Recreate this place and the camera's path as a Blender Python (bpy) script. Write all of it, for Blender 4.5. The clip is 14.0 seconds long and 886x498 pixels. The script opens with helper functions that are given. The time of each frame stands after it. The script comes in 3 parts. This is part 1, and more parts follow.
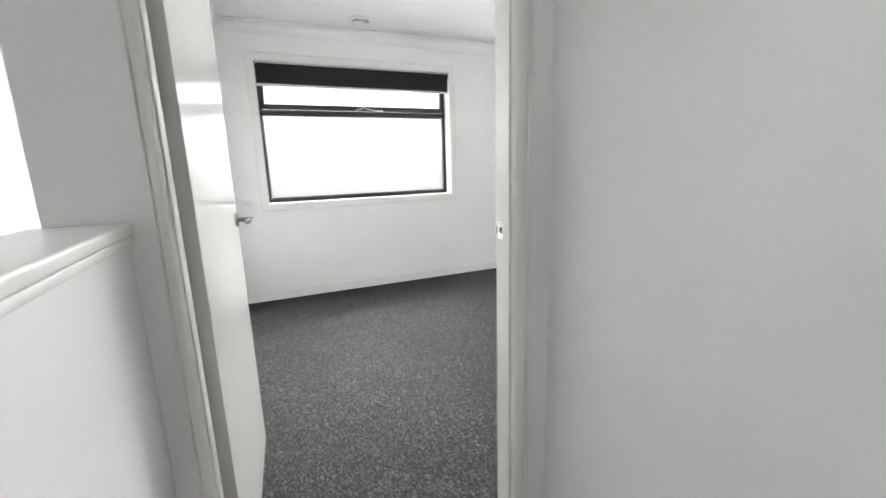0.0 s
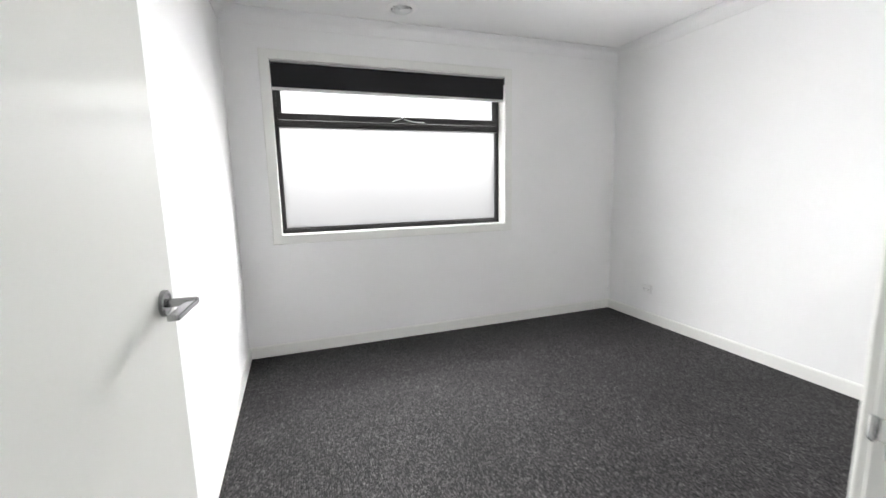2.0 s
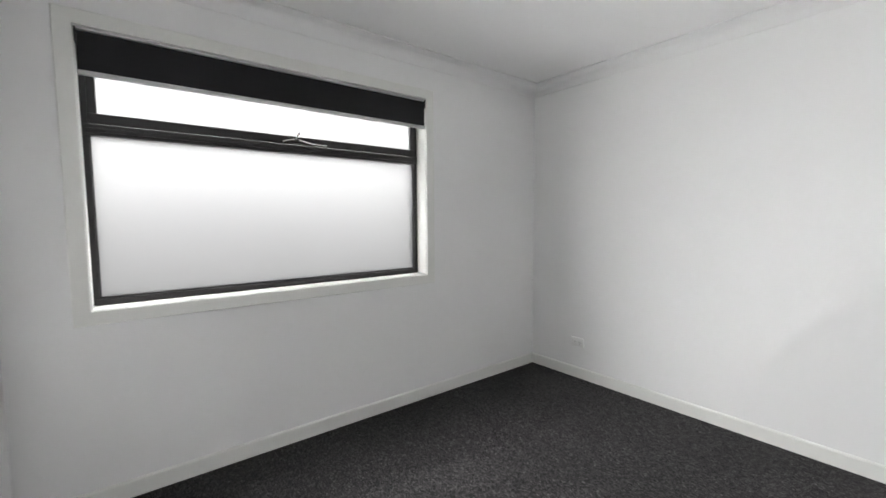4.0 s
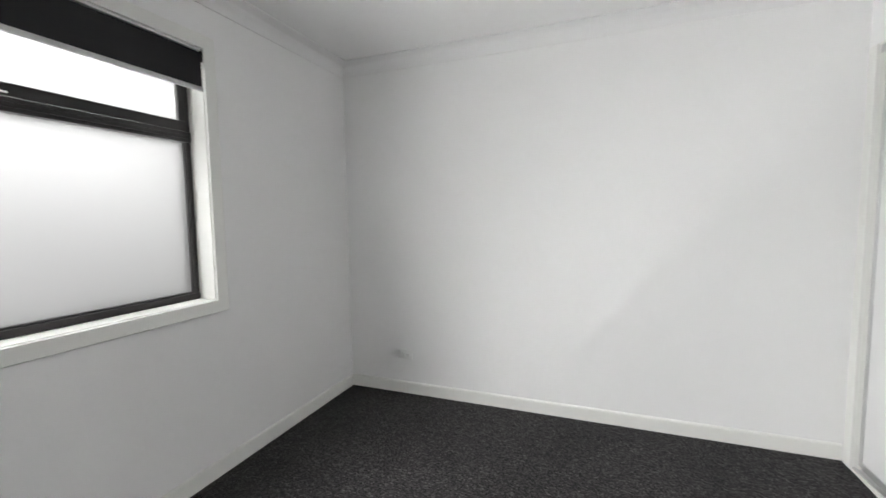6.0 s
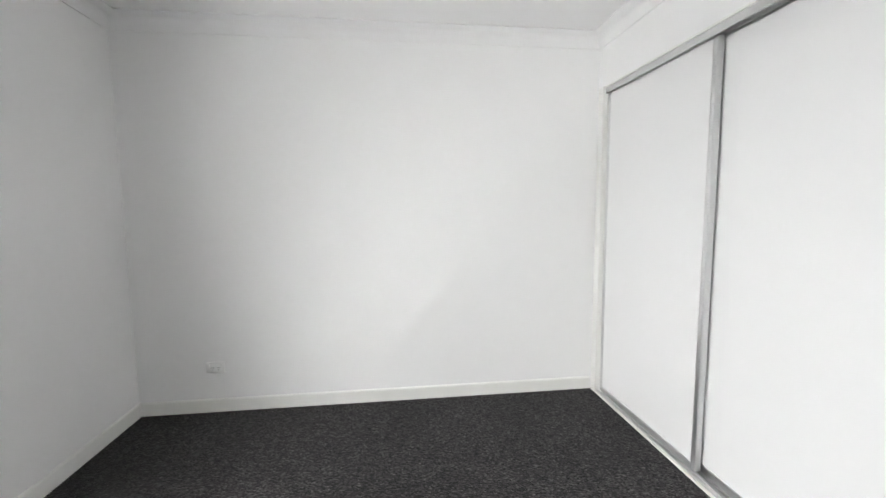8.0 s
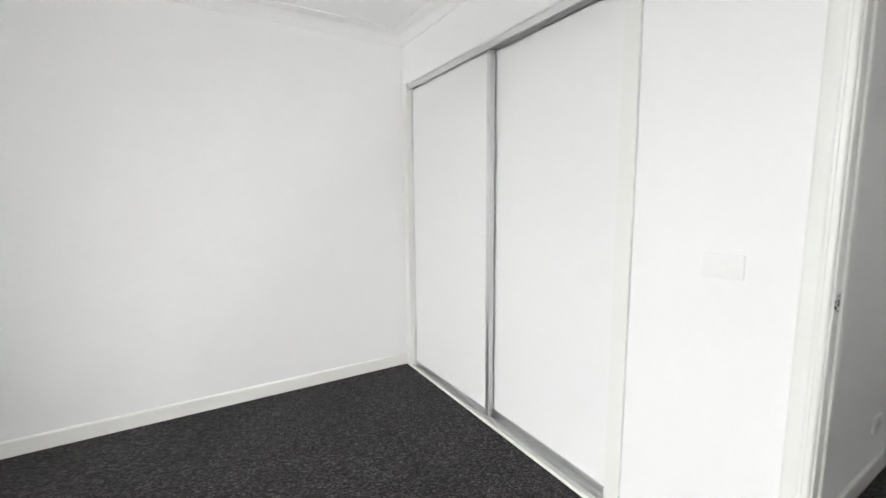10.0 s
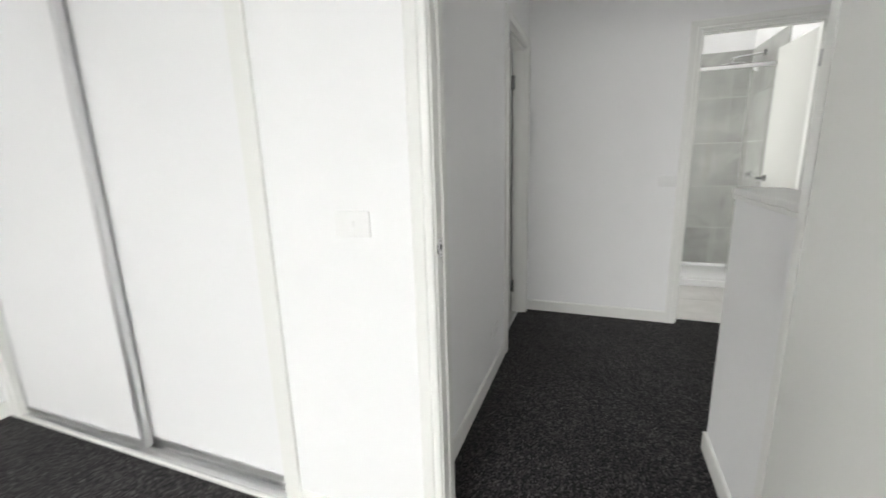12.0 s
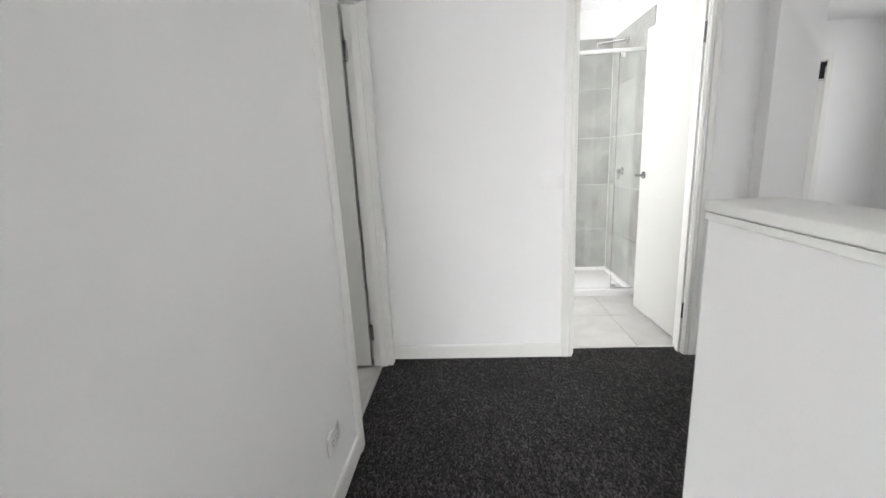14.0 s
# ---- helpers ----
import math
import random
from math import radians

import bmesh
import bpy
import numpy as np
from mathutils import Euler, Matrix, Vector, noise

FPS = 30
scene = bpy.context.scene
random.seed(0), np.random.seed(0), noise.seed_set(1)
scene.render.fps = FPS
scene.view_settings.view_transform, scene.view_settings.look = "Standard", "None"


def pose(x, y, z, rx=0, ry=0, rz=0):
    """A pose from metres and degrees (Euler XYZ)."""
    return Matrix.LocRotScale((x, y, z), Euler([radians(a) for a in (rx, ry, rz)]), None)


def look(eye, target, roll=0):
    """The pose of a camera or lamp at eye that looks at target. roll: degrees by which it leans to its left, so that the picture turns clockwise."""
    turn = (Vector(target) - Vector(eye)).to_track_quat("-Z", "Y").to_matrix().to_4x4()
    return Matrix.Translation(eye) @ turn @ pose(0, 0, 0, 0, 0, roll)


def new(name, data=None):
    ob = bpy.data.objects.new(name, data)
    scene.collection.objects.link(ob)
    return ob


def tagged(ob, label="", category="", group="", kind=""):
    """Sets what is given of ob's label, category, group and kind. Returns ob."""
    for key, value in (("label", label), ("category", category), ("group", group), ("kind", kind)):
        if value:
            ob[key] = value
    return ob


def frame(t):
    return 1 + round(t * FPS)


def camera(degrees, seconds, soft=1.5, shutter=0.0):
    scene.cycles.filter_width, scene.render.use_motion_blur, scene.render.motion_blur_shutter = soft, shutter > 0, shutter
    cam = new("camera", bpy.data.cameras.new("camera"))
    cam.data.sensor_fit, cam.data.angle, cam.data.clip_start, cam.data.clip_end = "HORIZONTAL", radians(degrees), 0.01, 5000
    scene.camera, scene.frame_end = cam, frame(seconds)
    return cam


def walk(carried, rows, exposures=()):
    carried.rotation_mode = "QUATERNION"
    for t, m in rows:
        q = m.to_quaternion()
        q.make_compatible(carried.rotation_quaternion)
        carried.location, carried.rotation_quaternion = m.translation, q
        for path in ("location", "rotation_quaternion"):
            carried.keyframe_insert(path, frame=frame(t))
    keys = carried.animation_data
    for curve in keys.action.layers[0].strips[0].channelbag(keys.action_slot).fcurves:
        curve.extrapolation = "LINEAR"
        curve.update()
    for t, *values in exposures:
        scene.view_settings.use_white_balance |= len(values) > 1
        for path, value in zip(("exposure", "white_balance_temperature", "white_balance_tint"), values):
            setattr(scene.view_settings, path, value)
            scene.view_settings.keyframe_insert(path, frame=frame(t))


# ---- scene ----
cam = camera(94.5, 14.0, shutter=0.3)
EXPOSURES = [(0.0, 0.55, 6500, 10), (1.5, 0.42, 6500, 10), (2.5, -0.05, 6500, 10), (3.0, -0.2, 6500, 10), (5.5, -0.35, 6560, 9), (8.0, -0.18, 6550, 9), (11.0, -0.25, 6600, 9), (12.5, -0.12, 6630, 8), (13.5, 0.15, 6580, 9), (14.0, 0.45, 6520, 10)]
PATH = [
    (0, (0.125, -1.07, 1.224), (0.908, 0.727, 0.828), -1.8),
    (0.5, (0.169, -0.922, 1.235), (0.736, 0.959, 0.86), -1.6),
    (1, (0.166, -0.642, 1.242), (0.776, 1.229, 0.885), -1.6),
    (1.5, (0.21, -0.42, 1.24), (0.833, 1.451, 0.903), -1.3),
    (2, (0.283, -0.195, 1.258), (0.951, 1.667, 0.961), -1.3),
    (2.5, (0.292, -0.007, 1.288), (1.08, 1.815, 1.049), -1.1),
    (3, (0.268, 0.225, 1.349), (1.195, 1.987, 1.154), -0.7),
    (5.5, (0.48, 1.129, 1.322), (2.203, 2.133, 1.171), -0.7),
    (6, (0.528, 1.236, 1.342), (2.388, 1.955, 1.182), -0.9),
    (6.5, (0.529, 1.35, 1.345), (2.472, 1.788, 1.168), -0.9),
    (7, (0.519, 1.42, 1.344), (2.5, 1.614, 1.152), -0.8),
    (7.5, (0.505, 1.43, 1.342), (2.495, 1.404, 1.142), -0.7),
    (8, (0.492, 1.43, 1.331), (2.467, 1.192, 1.133), -0.5),
    (10.5, (0.401, 1.326, 1.305), (1.971, 0.12, 1.02), -0.8),
    (11, (0.381, 1.224, 1.299), (1.784, -0.162, 0.964), -1.3),
    (11.5, (0.342, 1.144, 1.282), (1.487, -0.449, 0.894), -1.8),
    (12, (0.368, 1.019, 1.271), (1.063, -0.807, 0.843), -1.7),
    (12.5, (0.46, 0.836, 1.282), (0.692, -1.105, 0.857), -1.9),
    (13, (0.435, 0.622, 1.262), (0.492, -1.323, 0.8), -2.9),
    (13.5, (0.368, 0.342, 1.267), (0.498, -1.599, 0.803), -3.5),
    (14, (0.376, 0.059, 1.249), (0.515, -1.888, 0.81), -2.9),
]
walk(cam, [(t, look(eye, target, roll)) for t, eye, target, roll in PATH], EXPOSURES)



# ---- world and light ----
world = bpy.data.worlds.new("overcast_sky")
scene.world = world
world.use_nodes = True
wn = world.node_tree
sky = wn.nodes.new("ShaderNodeTexSky")
sky.sky_type = "NISHITA"
sky.sun_disc = False
sky.sun_elevation = radians(48)
sky.sun_rotation = radians(20)
wn.links.new(sky.outputs[0], wn.nodes["Background"].inputs[0])
wn.nodes["Background"].inputs[1].default_value = 0.1
sun = new("sun", bpy.data.lights.new("sun", "SUN"))
sun.data.energy, sun.data.angle, sun.data.color = 1.0, radians(12), (1.0, 0.97, 0.93)
sun.matrix_world = pose(0, 0, 12, 42, 0, 160)

SKY_BED = 42.0      # daylight behind the bedroom window
SKY_LANDING = 1.8  # behind the tall window past the landing
FILL_WEST = 2.6      # added glow behind an unseen west opening
FILL_RECESS = 4.0     # added glow behind the unseen opening of the recess
FILL_NORTH = 2.2     # added glow behind an unseen opening north of the void
SKY_BATH = 9.0
# added glow behind an unseen opening in the laundry
FILL_LAUNDRY = 2.8

# ---- measures ----
XW, XE, YS, YN, H = -0.112, 3.262, 0.0, 3.091, 2.49   # bedroom faces
CE, CS = 0.902, -2.332                                 # corridor east and south faces
T, TS, TW = 0.10, 0.09, 0.138                          # wall thicknesses
DX0, DX1, DH = -0.047, 0.773, 2.04                     # bedroom door opening
WX0, WX1, WZ0, WZ1 = 0.188, 2.053, 0.932, 2.178        # bedroom window opening
KX0, KX1, KH = 1.408, 3.172, 2.12                      # wardrobe opening
EX0, EX1 = -0.883, -0.226                              # ensuite door opening
LY0, LY1 = -2.238, -1.535                              # laundry door opening
BX, BY = -1.010, -4.15                                 # shower corner faces
G = 0.019                                              # room for a reveal lining
HX, HE = -0.122, -0.825                                # half wall face and end

# high overcast sky outside the bedroom window
high = new("sky_lamp", bpy.data.lights.new("sky_lamp", "AREA"))
high.data.shape, high.data.size, high.data.size_y = "RECTANGLE", 2.1, 1.35
high.data.energy, high.data.spread, high.data.color = 180.0, radians(122), (0.985, 0.99, 1.0)
high.matrix_world = pose((WX0 + WX1) / 2, YN + 0.52, 1.72, -60, 0, 0)


# ---- materials ----
def nodes_of(name):
    m = bpy.data.materials.new(name)
    m.use_nodes = True
    return m, m.node_tree, m.node_tree.nodes["Principled BSDF"]


def add(nt, kind, **values):
    n = nt.nodes.new(kind)
    for key, value in values.items():
        n.inputs[key].default_value = value
    return n


def coords(nt, scale=(1, 1, 1)):
    tc = nt.nodes.new("ShaderNodeTexCoord")
    mp = add(nt, "ShaderNodeMapping", Scale=scale)
    nt.links.new(tc.outputs["Object"], mp.inputs[0])
    return mp.outputs[0]


def ramp(nt, source, stops):
    r = nt.nodes.new("ShaderNodeValToRGB")
    while len(r.color_ramp.elements) < len(stops):
        r.color_ramp.elements.new(0.5)
    for e, (p, c) in zip(r.color_ramp.elements, stops):
        e.position, e.color = p, (*c, 1)
    nt.links.new(source, r.inputs[0])
    return r.outputs[0]


def bump(nt, bsdf, source, strength, distance):
    b = add(nt, "ShaderNodeBump", Strength=strength, Distance=distance)
    nt.links.new(source, b.inputs["Height"])
    nt.links.new(b.outputs[0], bsdf.inputs["Normal"])
    return b


def paint(name, col, rough, fine=260.0, depth=0.00025, spread=0.018, coat=0.0):
    """Painted surface: slow tone drift, roller stipple, uneven sheen."""
    m, nt, b = nodes_of(name)
    v = coords(nt)
    slow = add(nt, "ShaderNodeTexNoise", Scale=1.7, Detail=3.0)
    nt.links.new(v, slow.inputs["Vector"])
    lo = tuple(c * (1 - spread) for c in col)
    hi = tuple(min(1, c * (1 + spread)) for c in col)
    nt.links.new(ramp(nt, slow.outputs[0], [(0.3, lo), (0.7, hi)]), b.inputs["Base Color"])
    stip = add(nt, "ShaderNodeTexNoise", Scale=fine, Detail=2.0)
    nt.links.new(v, stip.inputs["Vector"])
    if depth:
        bump(nt, b, stip.outputs[0], 0.3, depth)
    sheen = nt.nodes.new("ShaderNodeMapRange")
    sheen.inputs["To Min"].default_value, sheen.inputs["To Max"].default_value = rough * 0.88, min(1, rough * 1.12)
    nt.links.new(slow.outputs[0], sheen.inputs[0])
    nt.links.new(sheen.outputs[0], b.inputs["Roughness"])
    b.inputs["Coat Weight"].default_value = coat
    b.inputs["Coat Roughness"].default_value = 0.12
    return m


def metal(name, col, rough, brushed=(4, 4, 300)):
    m, nt, b = nodes_of(name)
    v = coords(nt, brushed)
    n = add(nt, "ShaderNodeTexNoise", Scale=1.0, Detail=3.0)
    nt.links.new(v, n.inputs["Vector"])
    nt.links.new(ramp(nt, n.outputs[0], [(0.3, tuple(c * 0.93 for c in col)), (0.7, col)]), b.inputs["Base Color"])
    b.inputs["Metallic"].default_value = 1.0
    b.inputs["Roughness"].default_value = rough
    bump(nt, b, n.outputs[0], 0.08, 0.0003)
    return m


def carpet_material():
    """Level loop pile: fine rows of small loops, yarn speckle, faint traffic clouds."""
    m, nt, b = nodes_of("charcoal_loop_carpet")
    v = coords(nt)
    tufts = add(nt, "ShaderNodeTexVoronoi", Scale=170.0, Randomness=0.75)
    nt.links.new(coords(nt, (1.0, 0.6, 1.0)), tufts.inputs["Vector"])
    rows = add(nt, "ShaderNodeTexWave", Scale=31.0, Distortion=1.2, Detail=2.0)
    rows.inputs["Detail Scale"].default_value = 2.2
    nt.links.new(v, rows.inputs["Vector"])
    yarn = add(nt, "ShaderNodeTexNoise", Scale=620.0, Detail=2.0, Roughness=0.6)
    nt.links.new(v, yarn.inputs["Vector"])
    patch = add(nt, "ShaderNodeTexNoise", Scale=75.0, Detail=4.0, Roughness=0.75)
    nt.links.new(coords(nt, (1.0, 0.35, 1.0)), patch.inputs["Vector"])
    clump = add(nt, "ShaderNodeTexNoise", Scale=28.0, Detail=3.0, Roughness=0.6)
    nt.links.new(v, clump.inputs["Vector"])
    cloud = add(nt, "ShaderNodeTexNoise", Scale=2.4, Detail=5.0, Roughness=0.6)
    nt.links.new(v, cloud.inputs["Vector"])
    col = ramp(nt, tufts.outputs["Color"], [(0.10, (0.003, 0.0028, 0.0029)), (0.42, (0.013, 0.0121, 0.0124)), (0.72, (0.048, 0.0445, 0.0455)), (0.95, (0.095, 0.088, 0.091))])
    for source, lo, hi, p0, p1 in ((rows, 0.90, 1.06, 0.1, 0.8), (clump, 0.78, 1.18, 0.34, 0.66), (patch, 0.58, 1.38, 0.36, 0.66), (yarn, 0.70, 1.25, 0.3, 0.7), (cloud, 0.78, 1.18, 0.32, 0.68)):
        mix = nt.nodes.new("ShaderNodeMix")
        mix.data_type, mix.blend_type = "RGBA", "MULTIPLY"
        mix.inputs["Factor"].default_value = 1.0
        nt.links.new(col, mix.inputs["A"])
        nt.links.new(ramp(nt, source.outputs[0], [(p0, (lo, lo, lo)), (p1, (hi, hi, hi))]), mix.inputs["B"])
        col = mix.outputs["Result"]
    nt.links.new(col, b.inputs["Base Color"])
    dome = nt.nodes.new("ShaderNodeMath")
    dome.operation = "MULTIPLY_ADD"
    dome.inputs[1].default_value = -0.9
    nt.links.new(tufts.outputs["Distance"], dome.inputs[0])
    soft = nt.nodes.new("ShaderNodeMath")
    soft.operation = "MULTIPLY"
    soft.inputs[1].default_value = 0.25
    nt.links.new(rows.outputs["Fac"], soft.inputs[0])
    nt.links.new(soft.outputs[0], dome.inputs[2])
    bump(nt, b, dome.outputs[0], 0.9, 0.003)
    b.inputs["Roughness"].default_value = 0.6
    b.inputs["Specular IOR Level"].default_value = 0.14
    return m


def tile_material(name, lo, mid, hi, rough):
    m, nt, b = nodes_of(name)
    v = coords(nt)
    info = nt.nodes.new("ShaderNodeObjectInfo")
    shift = nt.nodes.new("ShaderNodeVectorMath")
    shift.operation = "MULTIPLY_ADD"
    shift.inputs[1].default_value = (1, 1, 1)
    spin = nt.nodes.new("ShaderNodeVectorMath")
    spin.operation = "SCALE"
    spin.inputs[0].default_value = (31, 17, 23)
    nt.links.new(info.outputs["Random"], spin.inputs["Scale"])
    nt.links.new(v, shift.inputs[0])
    nt.links.new(spin.outputs[0], shift.inputs[2])
    n = add(nt, "ShaderNodeTexNoise", Scale=3.2, Detail=7.0, Roughness=0.6, Distortion=0.6)
    nt.links.new(shift.outputs[0], n.inputs["Vector"])
    nt.links.new(ramp(nt, n.outputs[0], [(0.3, lo), (0.5, mid), (0.72, hi)]), b.inputs["Base Color"])
    b.inputs["Roughness"].default_value = rough
    bump(nt, b, n.outputs[0], 0.1, 0.001)
    return m


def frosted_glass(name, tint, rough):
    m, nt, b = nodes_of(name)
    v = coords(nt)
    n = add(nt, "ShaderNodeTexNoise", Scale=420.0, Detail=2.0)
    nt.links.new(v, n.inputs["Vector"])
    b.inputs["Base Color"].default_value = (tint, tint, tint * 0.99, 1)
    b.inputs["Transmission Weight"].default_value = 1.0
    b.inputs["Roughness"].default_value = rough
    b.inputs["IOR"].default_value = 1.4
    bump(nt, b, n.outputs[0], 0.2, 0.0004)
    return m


def clear_glass():
    m, nt, b = nodes_of("clear_shower_glass")
    b.inputs["Base Color"].default_value = (0.985, 0.992, 0.988, 1)
    b.inputs["Transmission Weight"].default_value = 1.0
    b.inputs["Roughness"].default_value = 0.02
    b.inputs["IOR"].default_value = 1.45
    return m


def daylight(name, strength, levels):
    """Overcast sky glow over a hazy distance outside an opening, seen or unseen; levels: (height, brightness) from low
    to high.
    """
    m, nt, b = nodes_of(name)
    nt.nodes.remove(b)
    e = nt.nodes.new("ShaderNodeEmission")
    tc = nt.nodes.new("ShaderNodeNewGeometry")
    sp = nt.nodes.new("ShaderNodeSeparateXYZ")
    nt.links.new(tc.outputs["Position"], sp.inputs[0])
    z0, z1, most = levels[0][0], levels[-1][0], max(v for z, v in levels)
    mr = add(nt, "ShaderNodeMapRange")
    mr.inputs["From Min"].default_value, mr.inputs["From Max"].default_value = z0, z1
    nt.links.new(sp.outputs["Z"], mr.inputs[0])
    stops = [((z - z0) / (z1 - z0), (v / most, 0.996 * v / most, v / most)) for z, v in levels]
    nt.links.new(ramp(nt, mr.outputs[0], stops), e.inputs[0])
    e.inputs[1].default_value = strength * most
    nt.links.new(e.outputs[0], nt.nodes["Material Output"].inputs[0])
    return m


WALL = paint("white_wall_paint", (0.845, 0.845, 0.843), 0.62, fine=140, depth=0.00008, spread=0.012)
CEIL = paint("white_ceiling_paint", (0.83, 0.83, 0.83), 0.85, fine=140, depth=0.00008, spread=0.01)
TRIM = paint("gloss_trim_enamel", (0.79, 0.792, 0.762), 0.32, depth=0.0, spread=0.01)
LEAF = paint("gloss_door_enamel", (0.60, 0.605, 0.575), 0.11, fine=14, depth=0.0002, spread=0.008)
PANEL = paint("white_melamine", (0.82, 0.82, 0.82), 0.38, depth=0.0, spread=0.006)
PLASTIC = paint("white_plastic", (0.82, 0.82, 0.81), 0.32, depth=0.0, spread=0.005)
SLOT = paint("dark_slot", (0.05, 0.05, 0.05), 0.6, spread=0.05)
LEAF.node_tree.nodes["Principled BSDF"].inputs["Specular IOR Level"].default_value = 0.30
CARPET = carpet_material()
FRAME = paint("black_powder_coat", (0.014, 0.0125, 0.013), 0.42, fine=500, depth=0.0001, spread=0.1)
FABRIC = paint("charcoal_blind_fabric", (0.0075, 0.007, 0.0095), 0.85, fine=900, depth=0.0004, spread=0.12)
ALU = metal("satin_aluminium", (0.74, 0.74, 0.74), 0.36)
ALU_LIGHT = paint("pale_anodised_rail", (0.55, 0.55, 0.54), 0.35, spread=0.03)
STEEL = metal("satin_steel", (0.33, 0.33, 0.335), 0.24, (60, 60, 60))
CHROME = metal("chrome", (0.75, 0.75, 0.76), 0.10, (20, 20, 20))
WTILE = tile_material("grey_wall_tile", (0.29, 0.293, 0.275), (0.37, 0.373, 0.352), (0.48, 0.48, 0.46), 0.22)
FTILE = tile_material("pale_floor_tile", (0.47, 0.46, 0.44), (0.54, 0.53, 0.51), (0.61, 0.60, 0.58), 0.4)
GROUT = paint("pale_grout", (0.74, 0.74, 0.72), 0.85, spread=0.03)
ACRYLIC = paint("white_acrylic", (0.85, 0.85, 0.85), 0.16, depth=0.0, spread=0.004)
# near-black tint darkens the sky glare seen through the bedroom panes
FROST_DIMMED = frosted_glass("frosted_glass", 0.023, 0.85)
FROST_PALE = frosted_glass("pale_frosted_glass", 0.75, 0.5)
GLASS = clear_glass()


# ---- helpers ----
def cube(bm, x0, y0, z0, x1, y1, z1, bevel=0.0, seg=2):
    made = bmesh.ops.create_cube(bm, size=1)["verts"]
    m = Matrix.Translation(((x0 + x1) / 2, (y0 + y1) / 2, (z0 + z1) / 2)) @ Matrix.Diagonal((abs(x1 - x0), abs(y1 - y0), abs(z1 - z0), 1))
    bmesh.ops.transform(bm, matrix=m, verts=made)
    if bevel:
        edges = list({e for v in made for e in v.link_edges})
        bmesh.ops.bevel(bm, geom=edges, offset=bevel, segments=seg, affect="EDGES", profile=0.5)
    return bm


def block(x0, y0, z0, x1, y1, z1, bevel=0.0, seg=2):
    return cube(bmesh.new(), x0, y0, z0, x1, y1, z1, bevel, seg)


def rod(bm, a, b, r0, r1=None, seg=20):
    a, b = Vector(a), Vector(b)
    d = b - a
    m = Matrix.Translation((a + b) / 2) @ d.to_track_quat("Z", "Y").to_matrix().to_4x4()
    bmesh.ops.create_cone(bm, cap_ends=True, segments=seg, radius1=r0, radius2=r0 if r1 is None else r1, depth=d.length, matrix=m)
    return bm


def lathe(profile, seg=40):
    """Spin (radius, height) points about z."""
    bm = bmesh.new()
    rings = [[bm.verts.new((r * math.cos(2 * math.pi * k / seg), r * math.sin(2 * math.pi * k / seg), z)) for k in range(seg)] for r, z in profile]
    for p, q in zip(rings, rings[1:]):
        for k in range(seg):
            bm.faces.new((p[k], p[(k + 1) % seg], q[(k + 1) % seg], q[k]))
    return bm


def mesh_object(name, bm, material, smooth=False):
    bmesh.ops.recalc_face_normals(bm, faces=bm.faces)
    me = bpy.data.meshes.new(name)
    bm.to_mesh(me)
    bm.free()
    me.materials.append(material)
    if smooth:
        for p in me.polygons:
            p.use_smooth = True
        me.set_sharp_from_angle(angle=radians(35))
    return new(name, me)


def part(name, bm, material, parent, label="", smooth=False):
    ob = mesh_object(name, bm, material, smooth)
    ob.parent = parent
    if label:
        ob["label"] = label
    return ob


def thing(name, label, category, group="", kind="", at=None):
    ob = new(name)
    ob.empty_display_size = 0.05
    if at is not None:
        ob.matrix_basis = at
    return tagged(ob, label, category, group, kind)


def structure(name, bm, material, label, category, smooth=False):
    return tagged(mesh_object(name, bm, material, smooth), label, category, kind="structure")


def boxes(*rows):
    bm = bmesh.new()
    for r in rows:
        cube(bm, *r)
    return bm


CASING = ((0.0, 0.0), (0.0, 0.011), (0.004, 0.0155), (0.014, 0.0165), (0.018, 0.012), (0.023, 0.012), (0.028, 0.0175), (0.052, 0.018), (0.060, 0.014), (0.065, 0.008), (0.065, 0.0))
NARROW = ((0.0, 0.0), (0.0, 0.009), (0.005, 0.0115), (0.011, 0.0145), (0.026, 0.0155), (0.029, 0.0145), (0.0305, 0.0105), (0.0335, 0.0105), (0.0355, 0.0165), (0.0395, 0.0185), (0.0435, 0.0165), (0.045, 0.011), (0.045, 0.0))
SQUARE = ((0.0, 0.0), (0.0, 0.014), (0.003, 0.016), (0.062, 0.016), (0.066, 0.013), (0.066, 0.0))


def casing(along, plane, side, a0, a1, z0, z1, closed=False, profile=CASING, slim=1.0):
    """Mitred architrave round an opening. along: the wall's axis; plane: its face; side: where it looks (+1 or -1); slim narrows the leg at a0."""
    bm = bmesh.new()

    def at(a, z, v):
        return bm.verts.new((a, plane + side * v, z) if along == "x" else (plane + side * v, a, z))
    rows = []
    for u, v in profile:
        low = z0 - u if closed else z0
        rows.append([at(a0 - u * slim, low, v), at(a0 - u * slim, z1 + u, v), at(a1 + u, z1 + u, v), at(a1 + u, low, v)])
    n = len(rows)
    spans = 4 if closed else 3
    for i in range(n - 1):
        for k in range(spans):
            bm.faces.new((rows[i][k], rows[i][(k + 1) % 4], rows[i + 1][(k + 1) % 4], rows[i + 1][k]))
    if not closed:
        bm.faces.new([r[0] for r in rows])
        bm.faces.new([r[3] for r in rows])
    return bm


